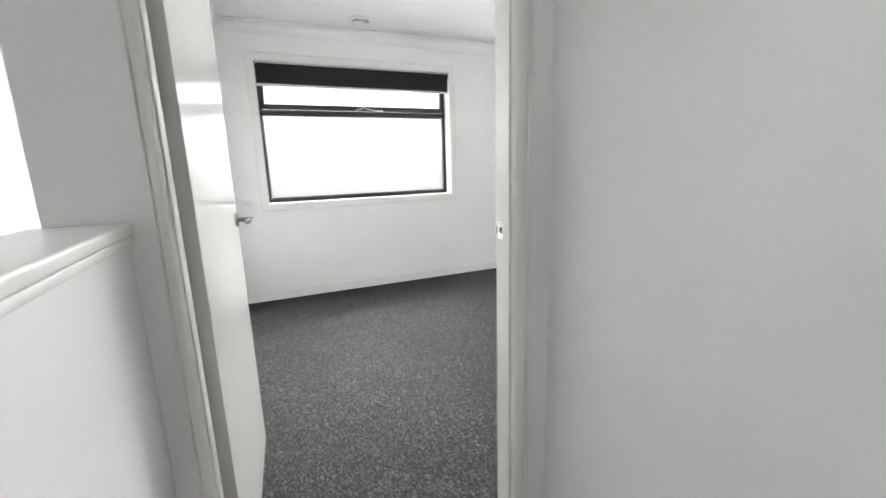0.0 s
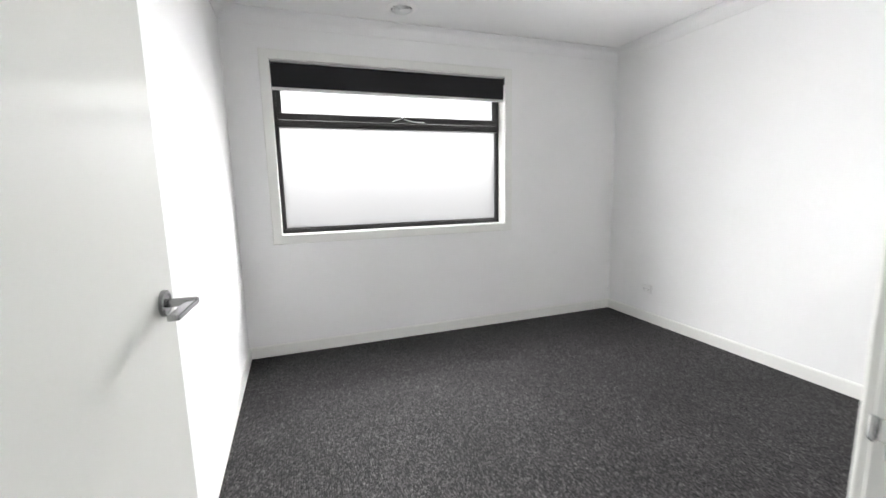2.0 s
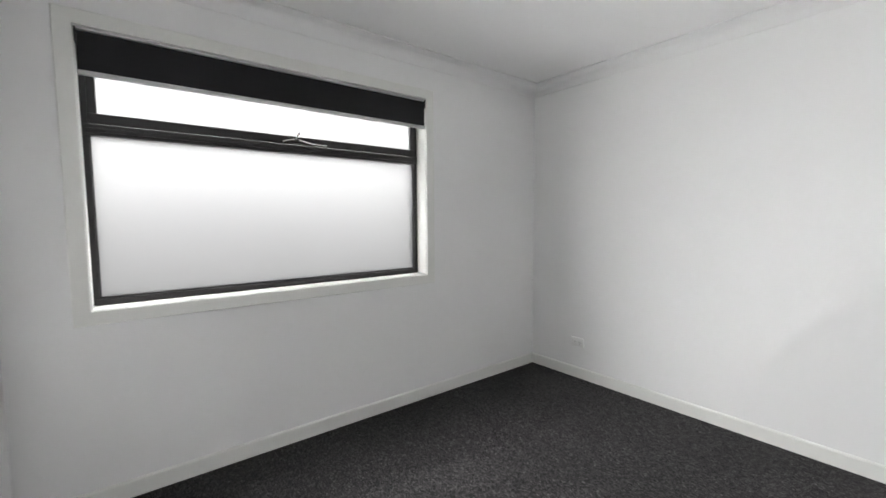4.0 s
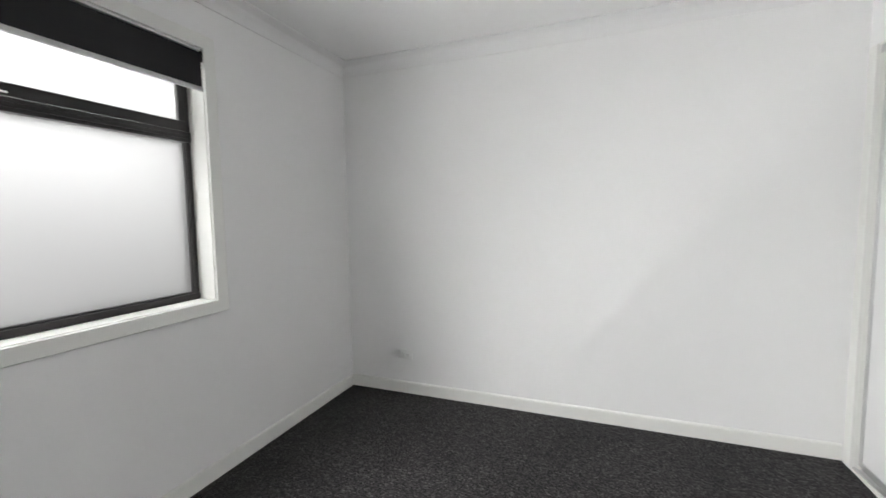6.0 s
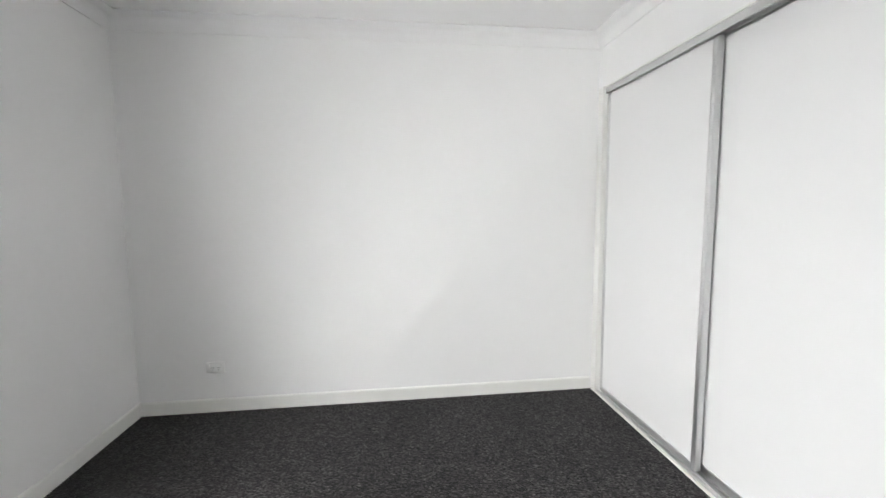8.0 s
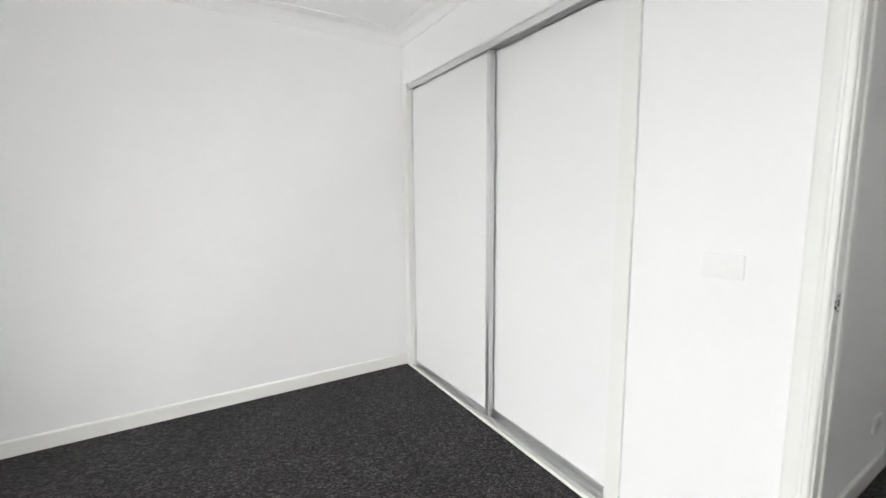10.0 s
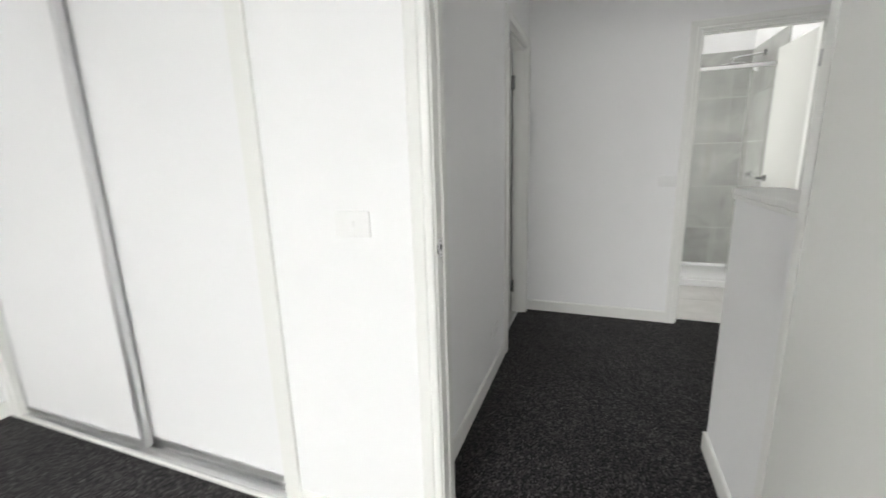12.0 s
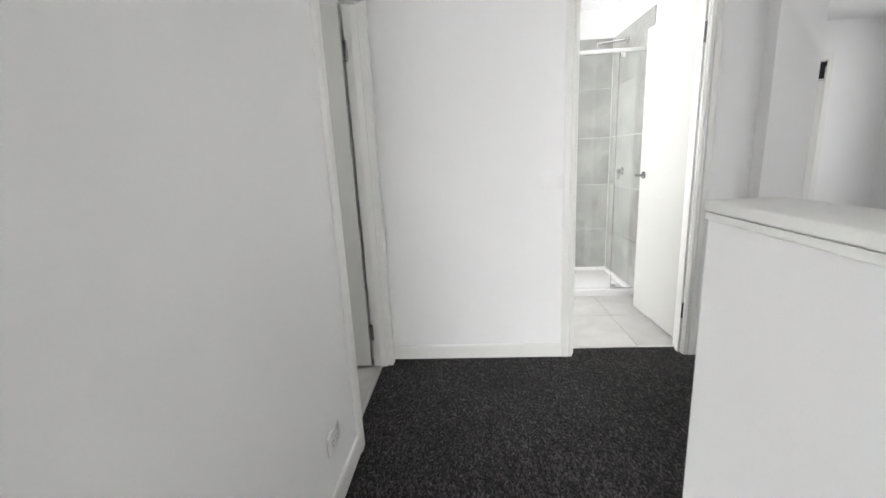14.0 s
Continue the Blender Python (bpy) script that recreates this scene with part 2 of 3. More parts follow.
def skirting(a, b, inward, height=0.088, thick=0.012):
    """Skirting from a to b on the floor, proud towards inward."""
    bm = bmesh.new()
    prof = ((0.0, 0.0), (thick, 0.0), (thick, height - 0.010), (thick * 0.72, height - 0.003), (thick * 0.35, height), (0.0, height))
    ends = [[bm.verts.new((p[0] + inward[0] * v, p[1] + inward[1] * v, z)) for v, z in prof] for p in (a, b)]
    for k in range(len(prof)):
        j = (k + 1) % len(prof)
        bm.faces.new((ends[0][k], ends[0][j], ends[1][j], ends[1][k]))
    bm.faces.new(ends[0])
    bm.faces.new(ends[1])
    return bm


def cove(x0, y0, x1, y1, top, size=0.09):
    """Cove cornice round a rectangular room."""
    bm = bmesh.new()
    prof = [(0.0, size), (0.007, size), (0.007, size - 0.006)]
    for k in range(7):
        a = math.pi / 2 * k / 6
        prof.append((0.010 + (size - 0.024) * (1 - math.cos(a)), 0.010 + (size - 0.024) * (1 - math.sin(a))))
    prof += [(size - 0.006, 0.007), (size, 0.007), (size, 0.0)]
    rows = [[bm.verts.new((x0 + o, y0 + o, top - d)), bm.verts.new((x1 - o, y0 + o, top - d)), bm.verts.new((x1 - o, y1 - o, top - d)), bm.verts.new((x0 + o, y1 - o, top - d))] for o, d in prof]
    for p, q in zip(rows, rows[1:]):
        for k in range(4):
            bm.faces.new((p[k], p[(k + 1) % 4], q[(k + 1) % 4], q[k]))
    return bm


# ---- walls, floors, ceiling ----
structure("wall_north", boxes((XW - TW, YN, 0, WX0 - G, YN + 0.2, H), (WX1 + G, YN, 0, XE + T, YN + 0.2, H), (WX0 - G, YN, 0, WX1 + G, YN + 0.2, WZ0 - G), (WX0 - G, YN, WZ1 + G, WX1 + G, YN + 0.2, H)), WALL, "smooth white painted plaster wall round the window", "wall")
structure("wall_east", boxes((XE, -0.75, 0, XE + T, YN, H)), WALL, "smooth white painted plaster wall", "wall")
structure("wall_west", boxes((XW - TW, -TS, 0, XW, YN, H)), WALL, "smooth white painted plaster wall behind the door", "wall")
structure("wall_south", boxes((XW, -TS, 0, DX0 - 0.02, YS, H), (DX0 - 0.02, -TS, DH + 0.02, DX1 + 0.02, YS, H), (DX1 + 0.02, -TS, 0, KX0 - 0.012, YS, H), (KX0 - 0.012, -TS, KH + 0.012, XE, YS, H), (KX1 + 0.012, -TS, 0, XE, YS, KH + 0.012)), WALL, "white painted plaster wall with door and wardrobe openings", "wall")
structure("wall_wardrobe_back", boxes((CE + T, -0.75, 0, XE, -0.70, H)), WALL, "plain white wall at the back of the wardrobe", "wall")
structure("wall_corridor_east", boxes((CE, LY1 + 0.02, 0, CE + T, -TS, H), (CE, LY0 - 0.02, DH + 0.02, CE + T, LY1 + 0.02, H), (CE, CS - 0.108, 0, CE + T, LY0 - 0.02, H)), WALL, "white painted corridor wall with a doorway", "wall")
structure("wall_corridor_south", boxes((EX1 + 0.02, CS - 0.108, 0, CE, CS, H), (EX0 - 0.02, CS - 0.108, DH + 0.02, EX1 + 0.02, CS, H), (-1.17, CS - 0.108, 0, EX0 - 0.02, CS, H)), WALL, "white painted wall with the ensuite doorway", "wall")
structure("wall_pier", boxes((-1.39, -5.10, 0, -1.17, -2.245, H)), WALL, "white painted wall end beside the ensuite door", "wall")
structure("half_wall", boxes((HX - TW, HE, 0, HX, -TS, 1.097)), WALL, "white painted half wall along the stair void", "half wall")
RY, RX, RN = -5.10, -4.35, 0.70
VX0, VX1, VZ0, VZ1 = -3.64, -2.75, 0.30, 2.085
structure("wall_far_south", boxes((RX - T, RY - 0.2, 0, VX0 - G, RY, H), (VX1 + G, RY - 0.2, 0, -1.17, RY, H), (VX0 - G, RY - 0.2, 0, VX1 + G, RY, VZ0 - G), (VX0 - G, RY - 0.2, VZ1 + G, VX1 + G, RY, H)), WALL, "white painted far wall with a tall window", "wall")
# opening in this wall is unseen, added to light the far room
structure("wall_far_west", boxes((RX - T, RY, 0, RX, -4.3, H), (RX - T, -2.7, 0, RX, RN, H), (RX - T, -4.3, 0, RX, -2.7, 0.4), (RX - T, -4.3, 2.2, RX, -2.7, H)), WALL, "plain white painted wall beyond the void", "wall")
RWX, RWY = -1.50, 2.05   # recess beside the bedroom, added so its end wall is lit
# span of an unseen opening added to the far north wall for light
NX0, NX1 = -4.2, -2.55
structure("wall_far_north", boxes((RX - T, RN, 0, NX0, RN + T, H), (NX1, RN, 0, RWX, RN + T, H), (NX0, RN, 0, NX1, RN + T, 0.7), (NX0, RN, 2.2, NX1, RN + T, H)), WALL, "plain white painted wall beyond the void", "wall")
# unseen side wall, added to let light onto the recess's end wall
structure("wall_recess_west", boxes((RWX - T, RN + T, 0, RWX, 0.9, H), (RWX - T, 1.85, 0, RWX, RWY, H), (RWX - T, 0.9, 0, RWX, 1.85, 0.5), (RWX - T, 0.9, 2.2, RWX, 1.85, H)), WALL, "white painted unseen wall added with an opening for light", "wall")
structure("wall_recess_north", boxes((RWX - T, RWY, 0, XW - TW, RWY + T, H)), WALL, "white painted wall at the head of the stairs", "wall")
ZE = 0.80
structure("wall_ensuite_west", boxes((-1.17, BY - T, 0, BX, CS - 0.108, H)), WALL, "white painted ensuite wall", "wall")
structure("wall_ensuite_south", boxes((BX, BY - T, 0, ZE + T, BY, H)), WALL, "white painted ensuite wall", "wall")
structure("wall_ensuite_east", boxes((ZE, BY, 0, ZE + T, -3.9, H), (ZE, -2.75, 0, ZE + T, CS - 0.108, H), (ZE, -3.9, 0, ZE + T, -2.75, 1.0), (ZE, -3.9, 2.1, ZE + T, -2.75, H)), WALL, "white painted ensuite wall with an unseen window opening", "wall")
structure("wall_laundry_south", boxes((CE + T, CS - 0.108, 0, 2.4, CS, H)), WALL, "plain white painted wall", "wall")
structure("wall_laundry_north", boxes((CE + T, -1.2, 0, 2.4, -1.1, H)), WALL, "plain white painted wall", "wall")
structure("wall_laundry_east", boxes((2.4, CS - 0.108, 0, 2.5, -2.1, H), (2.4, -1.4, 0, 2.5, -1.1, H), (2.4, -2.1, 0, 2.5, -1.4, 1.0), (2.4, -2.1, 2.1, 2.5, -1.4, H)), WALL, "plain white wall with an added unseen opening for light", "wall")
structure("ceiling", boxes((-4.6, -5.4, H, 3.5, 3.4, H + 0.12)), CEIL, "flat white painted plasterboard ceiling", "ceiling")
structure("floor", boxes((-0.16, -0.045, -0.1, XE, YN, 0), (RX, CS - 0.095, -0.1, 0.95, -0.045, 0), (RX, -0.045, -0.1, -0.16, RN, 0), (RWX, RN, -0.1, XW - TW, RWY, 0), (RX, RY, -0.1, -1.28, CS - 0.095, 0), (0.95, -0.75, -0.1, XE, -0.045, 0)), CARPET, "charcoal grey loop pile carpet with faint ribs", "carpet")
structure("ground", boxes((-60, -60, -3.0, 60, 60, -2.9)), GROUT, "pale level ground below the upper floor", "ground")
structure("cornice", cove(XW, YS, XE, YN, H), CEIL, "white cove cornice round the bedroom ceiling", "cornice", smooth=True)

# ---- skirting ----
SK = "white gloss skirting board with rounded top edge"
for a, b, d in (((XW, YN), (XE, YN), (0, -1)), ((XE, 0.012), (XE, YN - 0.012), (-1, 0)), ((XW, 0.012), (XW, YN - 0.012), (1, 0)),
                ((DX1 + 0.065, 0), (KX0 - 0.066, 0), (0, 1)),
                ((CE, -0.108), (CE, LY1 + 0.066), (-1, 0)), ((EX1 + 0.066, CS), (CE, CS), (0, 1)),
                ((-1.17, CS), (EX0 - 0.066, CS), (0, 1)), ((-1.17, CS + 0.012), (-1.17, -2.245), (1, 0)), ((-1.39, -2.245), (-1.158, -2.245), (0, 1)),
                ((HX, HE), (HX, -0.108), (1, 0)), ((HX - TW, HE), (HX + 0.012, HE), (0, -1)),
                ((RX, RY), (-1.39, RY), (0, 1)), ((RX, RY + 0.012), (RX, RN - 0.012), (1, 0))):
    structure("baseboard", skirting(a, b, d), TRIM, SK, "skirting board")


# ---- door linings and architraves ----
def lining(name, along, a0, a1, c0, c1, top, stop, stop_w=0.012):
    """Jamb lining of an opening a0..a1 through a wall from c0 to c1, with a planted stop (s0, s1) across its depth."""
    bm = bmesh.new()
    for lo, hi in ((a0 - 0.02, a0), (a1, a1 + 0.02)):
        cube(bm, *((lo, c0, 0, hi, c1, top + 0.02) if along == "x" else (c0, lo, 0, c1, hi, top + 0.02)), 0.0015, 1)
    cube(bm, *((a0, c0, top, a1, c1, top + 0.02) if along == "x" else (c0, a0, top, c1, a1, top + 0.02)))
    s0, s1 = stop
    for lo, hi in ((a0, a0 + stop_w), (a1 - stop_w, a1)):
        cube(bm, *((lo, s0, 0, hi, s1, top) if along == "x" else (s0, lo, 0, s1, hi, top)), 0.002, 1)
    cube(bm, *((a0 + stop_w, s0, top - stop_w, a1 - stop_w, s1, top) if along == "x" else (s0, a0 + stop_w, top - stop_w, s1, a1 - stop_w, top)))
    return structure(name, bm, TRIM, "white gloss timber door lining with planted stop", "door frame")


lining("door_frame_bedroom", "x", DX0, DX1, -TS - 0.002, 0.002, DH, (-0.078, -0.040), 0.006)
lining("door_frame_ensuite", "x", EX0, EX1, CS - 0.110, CS + 0.002, DH, (CS - 0.06, CS - 0.02))
lining("door_frame_laundry", "y", LY0, LY1, CE - 0.002, CE + T + 0.002, DH, (CE + 0.02, CE + 0.06))
AR = "white gloss moulded architrave round a doorway"
structure("architrave", casing("x", -TS, -1, DX0 - 0.002, DX1 + 0.002, 0, DH + 0.005, profile=NARROW, slim=0.58), TRIM, AR, "architrave", smooth=True)
structure("architrave", casing("x", 0.0, 1, DX0 - 0.003, DX1 + 0.005, 0, DH + 0.005, slim=0.85), TRIM, AR, "architrave", smooth=True)
structure("architrave", casing("x", CS, 1, EX0 - 0.005, EX1 + 0.005, 0, DH + 0.005), TRIM, AR, "architrave", smooth=True)
structure("architrave", casing("y", CE, -1, LY0 - 0.005, LY1 + 0.005, 0, DH + 0.005), TRIM, AR, "architrave", smooth=True)
for a0, a1 in ((KX0 - 0.066, KX0), (KX1, KX1 + 0.066)):
    structure("architrave", block(a0, 0.0, 0.0, a1, 0.016, KH + 0.012, 0.0025, 2), TRIM, "white gloss upright beside the wardrobe doors", "architrave")
structure("trim_head", block(KX0 + 0.001, 0.0, KH, KX1 - 0.001, 0.010, KH + 0.012, 0.002, 2), TRIM, "slim white bead above the wardrobe doors", "moulding")

# ---- half wall cap ----
cap = bmesh.new()
cube(cap, HX - TW - 0.014, HE - 0.004, 1.111, HX + 0.012, -TS - 0.001, 1.135, 0.006, 3)
structure("trim_cap", cap, TRIM, "white gloss timber cap board on the half wall", "cap board", smooth=True)
bead = bmesh.new()
cube(bead, HX, HE, 1.094, HX + 0.009, -TS - 0.001, 1.1105, 0.004, 2)
cube(bead, HX - TW - 0.009, HE, 1.094, HX - TW, -TS - 0.001, 1.1105, 0.004, 2)
cube(bead, HX - TW, HE + 0.0005, 1.0975, HX, -TS - 0.001, 1.1105)
structure("trim_bead", bead, TRIM, "white gloss bead moulding under the cap board", "moulding", smooth=True)


# ---- windows ----
def window(name, label, x0, x1, z0, z1, face, side, transom, glass, frame_depth=0.104):
    """Aluminium window in a wall along x. face: the wall's inner face; side: the way out (+1 or -1)."""
    w = thing(name, label, "window", kind="structure")

    def cb(bm, a0, d0, b0, a1, d1, b1, bev=0.0, seg=2):
        ya, yb = face + side * d0, face + side * d1
        return cube(bm, a0, min(ya, yb), b0, a1, max(ya, yb), b1, bev, seg)
    reveal = bmesh.new()
    cb(reveal, x0 - 0.018, -0.002, z0 - 0.018, x1 + 0.018, 0.19, z0, 0.001, 1)
    cb(reveal, x0 - 0.018, -0.002, z1, x1 + 0.018, 0.19, z1 + 0.018, 0.001, 1)
    cb(reveal, x0 - 0.018, -0.002, z0, x0, 0.19, z1, 0.001, 1)
    cb(reveal, x1, -0.002, z0, x1 + 0.018, 0.19, z1, 0.001, 1)
    part("window_reveal", reveal, TRIM, w, "white gloss timber reveal lining")
    part("architrave", casing("x", face, -side, x0 - 0.004, x1 + 0.004, z0 - 0.004, z1 + 0.004, True, SQUARE), TRIM, w, "white square edged window architrave")
    f0, f1 = frame_depth, frame_depth + 0.07
    fr = bmesh.new()
    cb(fr, x0, f0, z0, x1, f1, z0 + 0.030, 0.002, 1)
    cb(fr, x0, f0, z1 - 0.04, x1, f1, z1, 0.002, 1)
    cb(fr, x0, f0 + 0.004, z0 + 0.030, x0 + 0.024, f1, z1 - 0.04, 0.002, 1)
    cb(fr, x1 - 0.024, f0 + 0.004, z0 + 0.030, x1, f1, z1 - 0.04, 0.002, 1)
    # inner glazing step
    cb(fr, x0 + 0.024, f0 + 0.012, z0 + 0.030, x0 + 0.030, f1, z1 - 0.04, 0.002, 1)
    cb(fr, x1 - 0.030, f0 + 0.012, z0 + 0.030, x1 - 0.024, f1, z1 - 0.04, 0.002, 1)
    cb(fr, x0 + 0.030, f0 + 0.012, z0 + 0.030, x1 - 0.030, f1, z0 + 0.040, 0.002, 1)
    part("window_frame", fr, FRAME, w, "black powder-coated aluminium frame")
    g0, g1 = f0 + 0.026, f0 + 0.032
    if transom:
        t0, t1 = transom
        tr = bmesh.new()
        cb(tr, x0 + 0.002, f0 - 0.006, t0, x1 - 0.002, f1 - 0.002, t0 + 0.052, 0.004, 2)
        cb(tr, x0 + 0.012, f0 - 0.012, t0 + 0.016, x1 - 0.012, f0 - 0.004, t0 + 0.034, 0.003, 2)
        part("transom", tr, FRAME, w, "black aluminium transom bar")
        sash = bmesh.new()
        sx0, sx1, sz0, sz1 = x0 + 0.0245, x1 - 0.0245, t0 + 0.054, z1 - 0.042
        cb(sash, sx0, f0 - 0.002, sz0, sx1, f0 + 0.022, t1, 0.004, 2)
        cb(sash, sx0, f0 - 0.002, sz1 - 0.045, sx1, f0 + 0.022, sz1, 0.004, 2)
        cb(sash, sx0, f0 - 0.002, t1, sx0 + 0.034, f0 + 0.022, sz1 - 0.045, 0.004, 2)
        cb(sash, sx1 - 0.034, f0 - 0.002, t1, sx1, f0 + 0.022, sz1 - 0.045, 0.004, 2)
        part("awning_sash", sash, FRAME, w, "black aluminium awning sash, closed")
        p1 = part("pane", cb(bmesh.new(), sx0 + 0.030, g0, t1 - 0.002, sx1 - 0.030, g1, sz1 - 0.043), glass, w, "frosted glass pane tinted to set how bright the sky shows")
        p2 = part("pane", cb(bmesh.new(), x0 + 0.028, g0, z0 + 0.038, x1 - 0.028, g1, t0 + 0.002), glass, w, "frosted glass pane tinted to set how bright the sky shows")
        panes = (p1, p2)
    else:
        panes = (part("pane", cb(bmesh.new(), x0 + 0.028, g0, z0 + 0.038, x1 - 0.028, g1, z1 - 0.038), glass, w, "frosted glass pane tinted to set how bright the sky shows"),)
    # panes cast no shadow, so the tint leaves the room's daylight undimmed
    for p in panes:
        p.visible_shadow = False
    return w


win = window("window_1", "black aluminium window with frosted glass and closed top sash", WX0, WX1, WZ0, WZ1, YN, 1, (1.733, 1.836), FROST_DIMMED)
# chain winder on the transom
wy = YN + 0.090
wind = bmesh.new()
cube(wind, 1.120, wy - 0.006, 1.792, 1.215, wy + 0.006, 1.803, 0.003, 2)
cube(wind, 1.146, wy - 0.010, 1.801, 1.178, wy + 0.004, 1.816, 0.005, 3)
winder = part("winder", wind, FRAME, win, "black chain winder with folding crank", smooth=True)
cr = bmesh.new()
rod(cr, (1.160, wy - 0.010, 1.818), (1.172, wy - 0.018, 1.842), 0.0035)
rod(cr, (1.172, wy - 0.018, 1.842), (1.177, wy - 0.022, 1.856), 0.0065)
part("crank", cr, PLASTIC, winder, "white winder crank knob", smooth=True)
ar = bmesh.new()
rod(ar, (1.180, wy - 0.010, 1.814), (1.250, wy - 0.012, 1.798), 0.0035)
rod(ar, (1.250, wy - 0.012, 1.798), (1.350, wy - 0.012, 1.795), 0.0035)
rod(ar, (1.150, wy - 0.010, 1.816), (1.108, wy - 0.012, 1.806), 0.0035)
rod(ar, (1.108, wy - 0.012, 1.806), (1.082, wy - 0.012, 1.796), 0.0035)
part("arm", ar, PLASTIC, winder, "thin pale winder arms", smooth=True)

window("window_2", "tall black aluminium window with frosted glass", VX0, VX1, VZ0, VZ1, RY, -1, None, FROST_PALE)


def backdrop(name, x0, y0, z0, x1, y1, z1, material):
    ob = structure(name, block(x0, y0, z0, x1, y1, z1), material, "glowing overcast sky sheet outside a wall opening", "sky backdrop")
    return ob


backdrop("backdrop_north", WX0 - 0.9, YN + 0.62, -0.3, WX1 + 0.58, YN + 0.64, 4.6, daylight("overcast_north", SKY_BED, ((-0.3, 0.08), (0.75, 0.42), (1.25, 0.86), (1.8, 0.95), (2.25, 1.1), (3.3, 2.4))))
backdrop("backdrop_south", VX0 - 0.5, RY - 0.44, 0.0, VX1 + 0.5, RY - 0.42, 2.7, daylight("overcast_south", SKY_LANDING, ((0.3, 0.85), (2.0, 1.0))))
# added sheet that brightens the far room, out of view
backdrop("backdrop_added_west", RX - 0.42, -4.8, 0.0, RX - 0.40, -2.2, 2.9, daylight("added_glow_west", FILL_WEST, ((0.3, 0.85), (2.0, 1.0))))
# added sheet, never in view, that lights the pier and landing
backdrop("backdrop_added_north", NX0 - 0.4, RN + 0.40, 0.2, NX1 + 0.2, RN + 0.42, 2.8, daylight("added_glow_north", FILL_NORTH, ((0.3, 0.7), (2.0, 1.0))))
# added sheet outside the recess opening, brightens its end wall
backdrop("backdrop_added_recess", RWX - 0.42, 0.5, 0.2, RWX - 0.40, 2.2, 2.8, daylight("added_glow_recess", FILL_RECESS, ((0.3, 0.7), (2.0, 1.0))))
# unseen window, placed east to light the open ensuite door
backdrop("backdrop_ensuite", ZE + 0.22, -4.0, 0.8, ZE + 0.24, -2.6, 2.3, daylight("overcast_ensuite", SKY_BATH, ((0.8, 0.85), (2.0, 1.0))))
# added sheet that lights the laundry through its unseen opening
backdrop("backdrop_added_laundry", 2.62, -2.3, 0.8, 2.64, -1.2, 2.3, daylight("added_glow_laundry", FILL_LAUNDRY, ((0.8, 0.85), (2.0, 1.0))))


# ---- roller blinds ----
def roller_blind(x0, x1, top, bottom, y, out, group):
    """Blind hung inside a reveal, its cloth facing the room at y; out: the way to the glass."""
    b = thing("roller_blind", "charcoal roller blind drawn up at the head of the window", "roller blind", group)
    tube = rod(bmesh.new(), (x0 + 0.022, y + out * 0.028, top - 0.034), (x1 - 0.022, y + out * 0.028, top - 0.034), 0.026, seg=28)
    part("roller", tube, FABRIC, b, "charcoal cloth wound on the roller", smooth=True)
    cloth = bmesh.new()
    cy0, cy1 = sorted((y, y + out * 0.0016))
    cube(cloth, x0 + 0.010, cy0, bottom + 0.018, x1 - 0.010, cy1, top - 0.019, 0.0004, 1)
    part("cloth", cloth, FABRIC, b, "charcoal blockout cloth")
    rail = bmesh.new()
    ry0, ry1 = sorted((y - out * 0.006, y + out * 0.010))
    cube(rail, x0 + 0.004, ry0, bottom, x1 - 0.006, ry1, bottom + 0.022, 0.005, 3)
    part("bottom_rail", rail, ALU_LIGHT, b, "pale grey aluminium bottom rail", smooth=True)
    for e0, e1 in ((x0 + 0.001, x0 + 0.008), (x1 - 0.008, x1 - 0.001)):
        br0, br1 = sorted((y - out * 0.004, y + out * 0.056))
        part("bracket", block(e0, br0, top - 0.062, e1, br1, top - 0.002, 0.002, 2), FRAME, b, "black end bracket")
    hd0, hd1 = sorted((y - out * 0.006, y + out * 0.020))
    part("head_strip", block(x0 + 0.010, hd0, top - 0.0125, x1 - 0.010, hd1, top - 0.0005, 0.002, 2), ALU_LIGHT, b, "pale grey head strip")
    return b


roller_blind(WX0, WX1, WZ1, 1.972, YN - 0.010, 1, "roller blinds")
roller_blind(VX0, VX1, VZ1, 1.87, RY + 0.010, -1, "roller blinds")


# ---- doors ----
def lever(parent, at):
    """Round rose and flat lever; local x out of the leaf, local -y towards the hinge."""
    rose = lathe([(0.0, 0.0), (0.027, 0.0), (0.027, 0.007), (0.0255, 0.009), (0.019, 0.0095), (0.018, 0.0085), (0.0, 0.0085)], 36)
    turn = Matrix.Rotation(radians(90), 4, "Y")
    bmesh.ops.transform(rose, matrix=at @ turn, verts=rose.verts)
    r = part("rose", rose, STEEL, parent, "round satin steel rose", smooth=True)
    lv = bmesh.new()
    rod(lv, (0.008, 0, 0), (0.060, 0, 0), 0.009, seg=24)
    cube(lv, 0.043, -0.122, -0.0055, 0.063, 0.009, 0.0055, 0.0022, 3)
    bmesh.ops.transform(lv, matrix=at, verts=lv.verts)
    part("lever", lv, STEEL, parent, "flat satin steel lever handle", smooth=True)
    return r


def hinge(parent, at):
    bm = bmesh.new()
    cube(bm, -0.001, -0.030, -0.05, 0.0018, 0.0, 0.05, 0.0006, 1)
    rod(bm, (0.004, 0.004, -0.05), (0.004, 0.004, 0.05), 0.0055, seg=14)
    for z in (-0.032, 0.0, 0.032):
        rod(bm, (0.001, -0.016, z), (0.0032, -0.016, z), 0.004, seg=10)
    bmesh.ops.transform(bm, matrix=at, verts=bm.verts)
    return part("hinge", bm, STEEL, parent, "satin steel butt hinge", smooth=True)


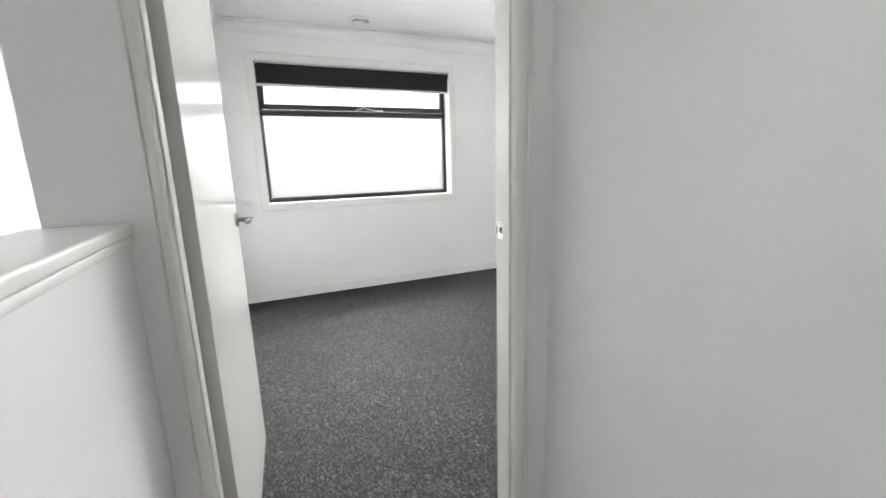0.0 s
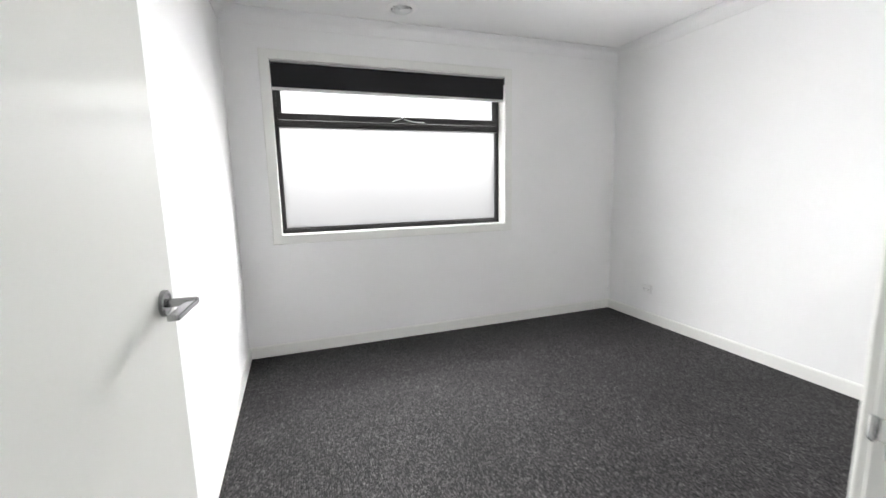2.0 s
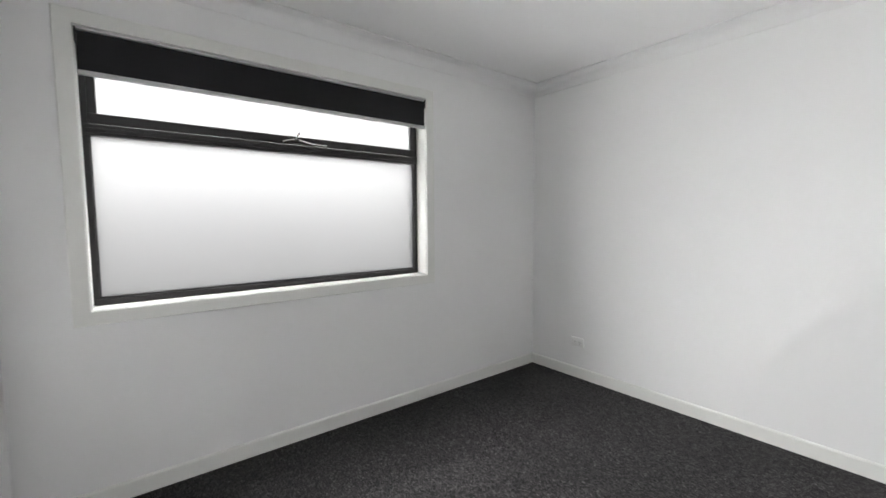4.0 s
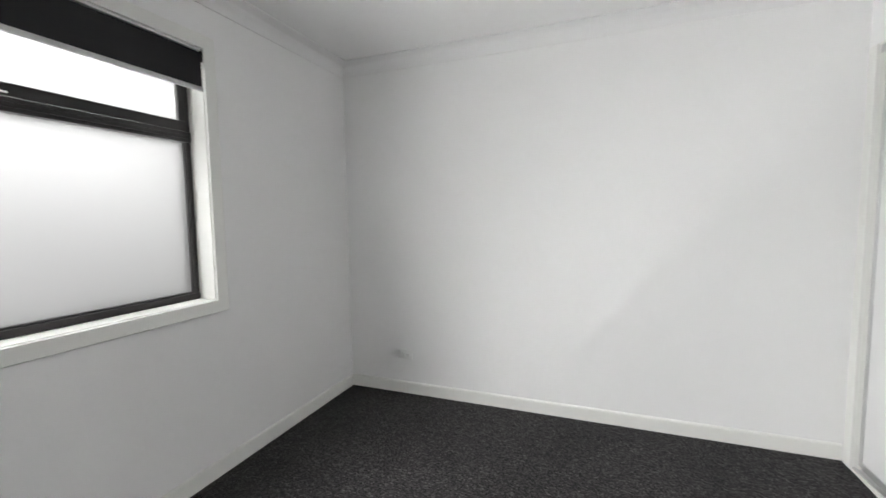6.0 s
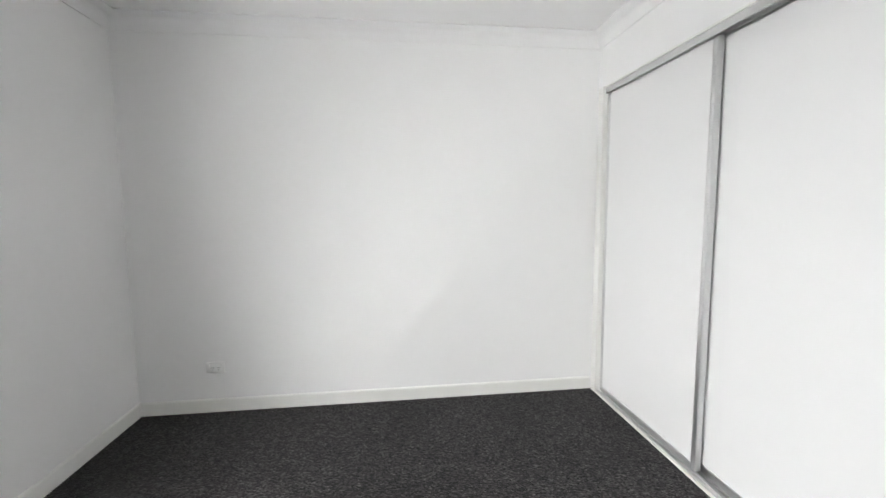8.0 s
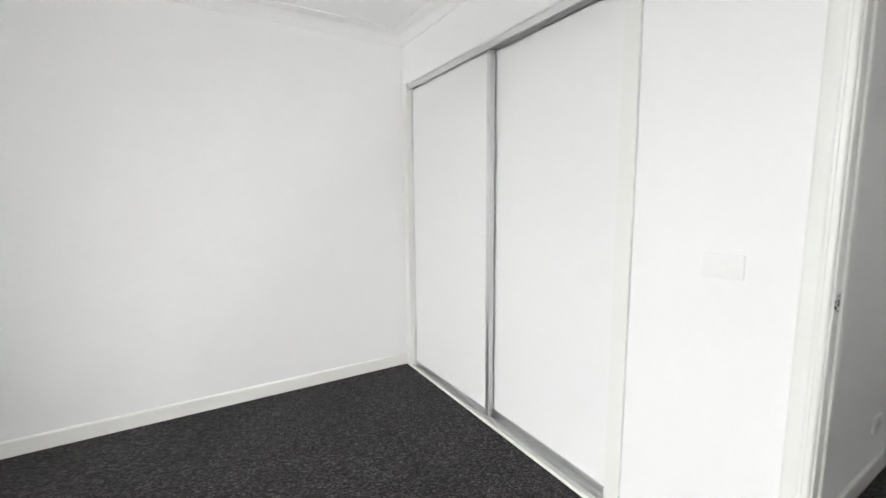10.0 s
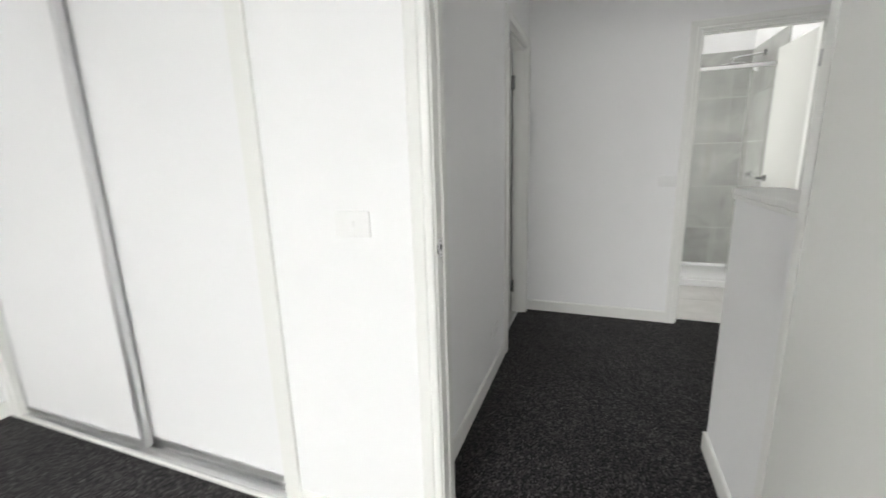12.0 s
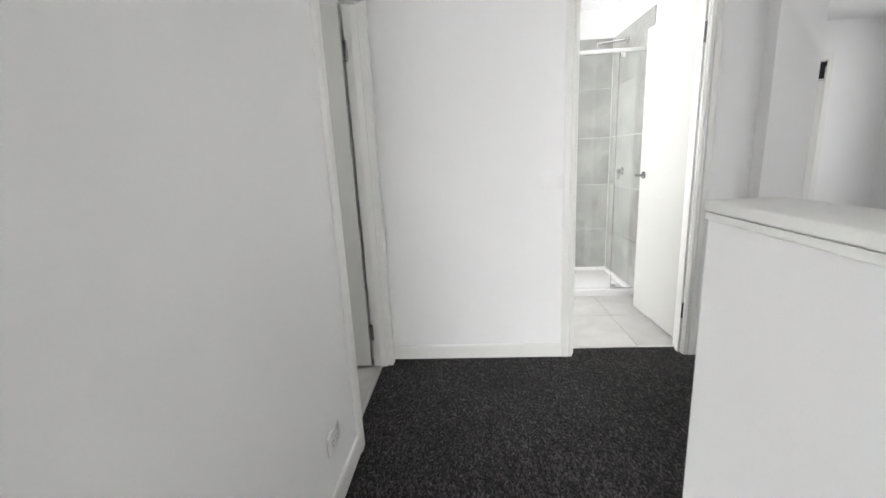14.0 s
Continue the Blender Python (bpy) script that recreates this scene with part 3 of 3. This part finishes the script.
def door(name, label, width, height, at, handle, thick=0.035, gap=0.022):
    """Flush leaf, hinged at its local origin; local y along the leaf, local +x its visible face."""
    d = thing(name, label, "door", kind="structure", at=at)
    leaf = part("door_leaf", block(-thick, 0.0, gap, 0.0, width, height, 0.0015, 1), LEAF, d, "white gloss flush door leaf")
    hy = width - 0.062
    lever(leaf, pose(0, hy, handle))
    lever(leaf, Matrix.Translation((-thick, hy, handle)) @ Matrix.Diagonal((-1, 1, 1, 1)))
    latch = block(-thick / 2 - 0.012, width - 0.001, handle - 0.028, -thick / 2 + 0.012, width + 0.0015, handle + 0.028, 0.0008, 1)
    part("latch_plate", latch, STEEL, leaf, "satin steel latch plate")
    return d


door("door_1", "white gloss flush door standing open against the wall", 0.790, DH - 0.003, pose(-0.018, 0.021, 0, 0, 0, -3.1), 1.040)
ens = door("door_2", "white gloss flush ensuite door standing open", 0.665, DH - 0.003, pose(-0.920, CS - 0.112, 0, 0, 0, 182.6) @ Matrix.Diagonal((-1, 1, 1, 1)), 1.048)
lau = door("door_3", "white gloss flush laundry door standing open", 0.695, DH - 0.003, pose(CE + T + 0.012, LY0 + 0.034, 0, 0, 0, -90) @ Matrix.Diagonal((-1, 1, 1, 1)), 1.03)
for z in (0.226, 1.816):
    hinge(lau, lau.matrix_basis.inverted() @ pose(CE + T - 0.002, LY0 + 0.0, z) @ pose(0, 0, 0, 0, 0, 90))
    hinge(ens, ens.matrix_basis.inverted() @ pose(EX0 + 0.001, CS - 0.022, z + (0.05 if z < 1 else 0.0)))

# strike plate in the bedroom door lining
sp = thing("strike_plate", "satin steel strike plate let into the door lining", "strike plate", at=pose(DX1, -0.022, 1.030))
plate = bmesh.new()
for r in ((-0.0016, -0.018, -0.027, 0.0, 0.012, -0.0105), (-0.0016, -0.018, 0.0105, 0.0, 0.012, 0.027), (-0.0016, -0.018, -0.0105, 0.0, -0.009, 0.0105), (-0.0016, 0.003, -0.0105, 0.0, 0.020, 0.0105)):
    cube(plate, *r)
strike = part("plate", plate, CHROME, sp, "polished steel plate with a latch hole")
part("lip", block(-0.006, 0.0185, -0.0125, 0.0, 0.0245, 0.0125, 0.002, 2), CHROME, strike, "bright curved lip", True)
hole = rod(bmesh.new(), (-0.0009, 0.0, 0.0), (0.0004, 0.0, 0.0), 0.0098, seg=24)
bmesh.ops.transform(hole, matrix=Matrix.Translation((0, -0.003, 0)) @ Matrix.Diagonal((1, 0.62, 1, 1)), verts=hole.verts)
part("keep", hole, SLOT, strike, "dark latch hole")
for z in (-0.0195, 0.0195):
    part("screw", rod(bmesh.new(), (-0.0022, -0.003, z), (-0.001, -0.003, z), 0.0028, seg=12), STEEL, strike)


# ---- wardrobe doors ----
def sliding_door(label, x0, x1, y, left_stile, right_stile):
    d = thing("sliding_door", label, "wardrobe door", "sliding wardrobe doors")
    z0, z1 = 0.028, KH - 0.034
    part("panel", block(x0 + 0.012, y - 0.012, z0 + 0.012, x1 - 0.012, y - 0.002, z1 - 0.004), PANEL, d, "plain white panel")
    for a0, a1, wide in ((x0, x0 + left_stile, left_stile), (x1 - right_stile, x1, right_stile)):
        st = bmesh.new()
        cube(st, a0, y - 0.026, z0, a1, y + 0.003, z1, 0.002, 2)
        if wide > 0.03:
            cube(st, a0 + wide * 0.05, y, z0 + 0.001, a0 + wide * 0.30, y + 0.007, z1 - 0.001, 0.003, 2)
            cube(st, a1 - wide * 0.16, y, z0 + 0.001, a1 - wide * 0.04, y + 0.006, z1 - 0.001, 0.0025, 2)
        part("stile", st, ALU, d, "satin aluminium edge stile", smooth=True)
    part("bottom_rail", block(x0 + left_stile, y - 0.024, z0, x1 - right_stile, y + 0.002, z0 + 0.030, 0.002, 2), ALU, d, "satin aluminium bottom rail", smooth=True)
    return d


sliding_door("white sliding wardrobe door in satin aluminium edging, in front", 2.228, KX1 - 0.001, -0.022, 0.031, 0.022)
sliding_door("white sliding wardrobe door in satin aluminium edging, behind", KX0 + 0.001, 2.360, -0.062, 0.022, 0.056)
tr = thing("wardrobe_track", "satin aluminium wardrobe tracks above and below the doors", "door track", kind="structure")
part("top_track", boxes((KX0, -0.089, KH - 0.006, KX1, 0.0, KH), (KX0, -0.004, KH - 0.036, KX1, 0.0, KH - 0.006), (KX0, -0.049, KH - 0.034, KX1, -0.046, KH - 0.006), (KX0, -0.089, KH - 0.034, KX1, -0.086, KH - 0.006)), ALU, tr, "satin aluminium head track")
part("floor_track", boxes((KX0, -0.089, 0.0, KX1, 0.0, 0.006), (KX0, -0.004, 0.006, KX1, 0.0, 0.018), (KX0, -0.036, 0.006, KX1, -0.033, 0.020), (KX0, -0.052, 0.006, KX1, -0.049, 0.014), (KX0, -0.076, 0.006, KX1, -0.073, 0.020)), ALU, tr, "satin aluminium double floor track")
part("sill_strip", block(KX0 - 0.001, 0.001, 0.0, KX1, 0.014, 0.012, 0.003, 2), TRIM, tr, "white timber strip in front of the track")
part("jamb", boxes((KX0 - 0.012, -TS, 0, KX0, 0.0, KH), (KX1, -TS, 0, KX1 + 0.012, 0.0, KH), (KX0 - 0.012, -TS, KH, KX1 + 0.012, 0.0, KH + 0.012)), TRIM, tr, "white wardrobe jamb lining")


# ---- outlets and switches ----
def outlet(at, label):
    o = thing("power_outlet", label, "power outlet", "power outlets", at=at)
    face = part("plate", block(-0.0575, -0.009, -0.036, 0.0575, 0.0, 0.036, 0.0025, 2), PLASTIC, o, "", True)
    for sx in (-1, 1):
        rk = block(sx * 0.041 - 0.006, -0.0125, 0.010, sx * 0.041 + 0.006, -0.0085, 0.028, 0.001, 1)
        part("rocker", rk, PLASTIC, face)
        slots = bmesh.new()
        for dx, dz, ang in ((-0.007, 0.004, 30), (0.007, 0.004, -30), (0.0, -0.012, 0)):
            s = block(-0.0012, -0.0096, -0.0042, 0.0012, -0.0088, 0.0042)
            bmesh.ops.transform(s, matrix=pose(sx * 0.020 + dx, 0, dz - 0.004, 0, ang, 0), verts=s.verts)
            me = bpy.data.meshes.new("slot")
            s.to_mesh(me)
            s.free()
            slots.from_mesh(me)
            bpy.data.meshes.remove(me)
        part("socket", slots, SLOT, face, "dark three-pin socket slots")
    return o


def light_switch(at, rockers, label):
    o = thing("light_switch", label, "light switch", "light switches", at=at)
    face = part("plate", block(-0.058, -0.009, -0.038, 0.058, 0.0, 0.038, 0.0025, 2), PLASTIC, o, "", True)
    for dx in rockers:
        part("rocker", block(dx - 0.0075, -0.0125, -0.010, dx + 0.0075, -0.0085, 0.010, 0.0015, 2), PLASTIC, face, "small white rocker", True)
    return o


outlet(pose(XE, 2.610, 0.302, 0, 0, -90), "white double power outlet low on the wall")
outlet(pose(CE, -1.205, 0.278, 0, 0, -90), "white double power outlet on the corridor wall")
light_switch(pose(1.034, 0.0, 1.094, 0, 0, 180), (0.0,), "white single light switch beside the wardrobe")
light_switch(pose(-0.093, CS, 1.070, 0, 0, 180), (-0.016, 0.016), "white double light switch beside the ensuite door")

# ---- ceiling vent ----
vent = thing("ceiling_vent", "white round ceiling vent with concentric rings", "ceiling vent", at=pose(1.075, 2.75, H))
part("flange", lathe([(0.074, -0.001), (0.112, -0.001), (0.112, -0.004), (0.104, -0.010), (0.082, -0.016), (0.074, -0.013), (0.074, -0.001)], 48), PLASTIC, vent, "white outer flange", True)
part("backing", lathe([(0.0, -0.0012), (0.074, -0.0012), (0.074, -0.0030), (0.0, -0.0030)], 40), SLOT, vent, "dark duct opening")
for r in (0.058, 0.043, 0.029):
    part("ring", lathe([(r - 0.006, -0.006), (r + 0.004, -0.015), (r + 0.0055, -0.014), (r - 0.004, -0.004), (r - 0.006, -0.006)], 40), PLASTIC, vent, "white cone ring", True)
part("hub", lathe([(0.0, -0.018), (0.012, -0.017), (0.016, -0.012), (0.012, -0.006), (0.0, -0.005)], 28), PLASTIC, vent, "white centre cone", True)
part("spoke", boxes((-0.074, -0.003, -0.008, 0.074, 0.003, -0.004), (-0.003, -0.074, -0.0085, 0.003, 0.074, -0.0045)), PLASTIC, vent, "white cross spokes")

# ---- ensuite ----
tray = thing("shower_tray", "white acrylic shower tray with raised rim", "shower tray")
SX1, SY = -0.11, -3.39
tb = bmesh.new()
cube(tb, BX + 0.002, BY + 0.002, 0.0, SX1, SY, 0.030, 0.004, 2)
for r in ((BX + 0.002, SY - 0.045, 0.028, SX1, SY, 0.062), (BX + 0.002, BY + 0.002, 0.028, SX1, BY + 0.045, 0.062), (BX + 0.002, BY + 0.045, 0.028, BX + 0.045, SY - 0.045, 0.062), (SX1 - 0.045, BY + 0.045, 0.028, SX1, SY - 0.045, 0.062)):
    cube(tb, *r, 0.006, 3)
part("basin", tb, ACRYLIC, tray, "white acrylic basin", True)

scr = thing("shower_screen", "frameless clear glass shower screen with white header rail", "shower screen")
g1 = part("fixed_panel", block(BX + 0.01, SY - 0.026, 0.070, -0.812, SY - 0.020, 1.962), GLASS, scr, "clear glass panel")
g2 = part("door_panel", block(-0.808, SY - 0.026, 0.075, SX1 - 0.01, SY - 0.020, 1.962), GLASS, scr, "clear glass door")
for g in (g1, g2):
    g.visible_shadow = False
part("header_rail", block(BX + 0.001, SY - 0.036, 1.964, SX1, SY - 0.010, 1.990, 0.003, 2), PLASTIC, scr, "white header rail", True)
part("clip", block(-0.852, SY - 0.036, 1.925, -0.815, SY - 0.010, 1.960, 0.003, 2), CHROME, scr, "square chrome glass clip", True)
part("pivot", block(-0.855, SY - 0.036, 0.062, -0.815, SY - 0.008, 0.098, 0.003, 2), CHROME, scr, "square chrome pivot", True)
part("channel", block(-0.856, SY - 0.030, 0.062, BX + 0.002, SY - 0.014, 0.072, 0.001, 1), CHROME, scr, "chrome bottom channel")

sh = thing("overhead_shower", "chrome overhead shower on a wall arm", "shower head")
arm = bmesh.new()
rod(arm, (BX + 0.003, -3.78, 2.135), (BX + 0.26, -3.78, 2.115), 0.010)
rod(arm, (BX + 0.26, -3.78, 2.118), (BX + 0.26, -3.78, 2.070), 0.010)
part("arm", arm, CHROME, sh, "chrome wall arm", True)
part("flange", rod(bmesh.new(), (BX + 0.002, -3.78, 2.135), (BX + 0.014, -3.78, 2.135), 0.030, seg=28), CHROME, sh, "round chrome wall flange", True)
hd = lathe([(0.0, 0.026), (0.020, 0.024), (0.030, 0.012), (0.105, 0.006), (0.11, 0.002), (0.105, -0.004), (0.0, -0.004)], 40)
bmesh.ops.transform(hd, matrix=pose(BX + 0.26, -3.78, 2.050), verts=hd.verts)
part("head", hd, CHROME, sh, "wide round chrome head", True)

mix = thing("shower_mixer", "chrome shower mixer on the tiled wall", "shower mixer", at=pose(BX, -3.78, 1.045))
part("backplate", rod(bmesh.new(), (0.001, 0, 0), (0.012, 0, 0), 0.036, seg=30), CHROME, mix, "round chrome backplate", True)
part("body", rod(bmesh.new(), (0.012, 0, 0), (0.048, 0, 0), 0.020, seg=26), CHROME, mix, "chrome mixer body", True)
part("handle", block(0.034, -0.008, -0.075, 0.046, 0.008, 0.004, 0.003, 2), CHROME, mix, "chrome lever handle", True)

# ---- tiles ----
JT = 0.003


def tile_mesh(name, sx, sy, sz, material):
    bm = block(-sx / 2, -sy / 2, -sz / 2, sx / 2, sy / 2, sz / 2)
    edges = [e for e in bm.edges]
    bmesh.ops.bevel(bm, geom=edges, offset=0.0008, segments=1, affect="EDGES")
    me = bpy.data.meshes.new(name)
    bm.to_mesh(me)
    bm.free()
    me.materials.append(material)
    return me


def lay(meshes, parent, centre, size, material):
    key = tuple(round(s, 4) for s in size)
    if key not in meshes:
        meshes[key] = tile_mesh("tile", *size, material)
    ob = new("tile", meshes[key])
    ob.location = centre
    ob.parent = parent
    return ob


MODULE = 0.448
TOP = 2.240
wall_b = structure("wall_tiling_back", boxes((BX + 0.002, BY - 0.001, 0.0, SX1 + 0.3, BY + 0.004, TOP - 0.004)), GROUT, "grout bed of the tiled shower wall", "tiled wall")
wall_r = structure("wall_tiling_side", boxes((BX - 0.001, BY + 0.004, 0.0, BX + 0.004, -3.27, TOP - 0.004)), GROUT, "grout bed of the tiled shower wall", "tiled wall")
shared = {}
z = 0.010
rows_z = []
while z < TOP - 0.02:
    rows_z.append((max(z, 0.0), min(z + MODULE, TOP)))
    z += MODULE
for a, b in rows_z:
    for x0, x1 in ((BX + 0.012, -0.55), (-0.55, 0.19)):
        lay(shared, wall_b, ((x0 + x1) / 2, BY + 0.006, (a + b) / 2), (x1 - x0 - JT, 0.008, b - a - JT), WTILE)
    for y0, y1 in ((BY + 0.012, -3.27),):
        lay(shared, wall_r, (BX + 0.006, (y0 + y1) / 2, (a + b) / 2), (0.008, y1 - y0 - JT, b - a - JT), WTILE)

floor_e = structure("floor_ensuite", boxes((-1.17, BY - 0.05, -0.1, ZE + 0.05, CS - 0.095, -0.004)), GROUT, "grout bed of the tiled ensuite floor", "tiled floor")
floor_l = structure("floor_laundry", boxes((0.95, -2.44, -0.1, 2.4, -1.1, -0.004)), GROUT, "grout bed of the tiled laundry floor", "tiled floor")
S = 0.60


def cut_grid(x_off, y_off, x0, x1, y0, y1):
    xs = [x0] + [x_off + S * k for k in range(-6, 7) if x0 + 0.02 < x_off + S * k < x1 - 0.02] + [x1]
    ys = [y0] + [y_off + S * k for k in range(-8, 9) if y0 + 0.02 < y_off + S * k < y1 - 0.02] + [y1]
    for a, b in zip(xs, xs[1:]):
        for c, d in zip(ys, ys[1:]):
            yield a, b, c, d


for a, b, c, d in cut_grid(-0.670, -2.96, BX, ZE, SY + 0.001, CS - 0.112):
    lay(shared, floor_e, ((a + b) / 2, (c + d) / 2, -0.005), (b - a - JT, d - c - JT, 0.010), FTILE)
for a, b, c, d in cut_grid(1.2, -1.9, 0.968, 2.4, -2.3, -1.21):
    lay(shared, floor_l, ((a + b) / 2, (c + d) / 2, -0.005), (b - a - JT, d - c - JT, 0.010), FTILE)
structure("threshold", boxes((EX0, CS - 0.113, -0.02, EX1, CS - 0.092, 0.002)), ALU, "slim aluminium carpet edge strip", "threshold strip")
structure("threshold", boxes((0.949, LY0, -0.02, 0.969, LY1, 0.002)), ALU, "slim aluminium carpet edge strip", "threshold strip")
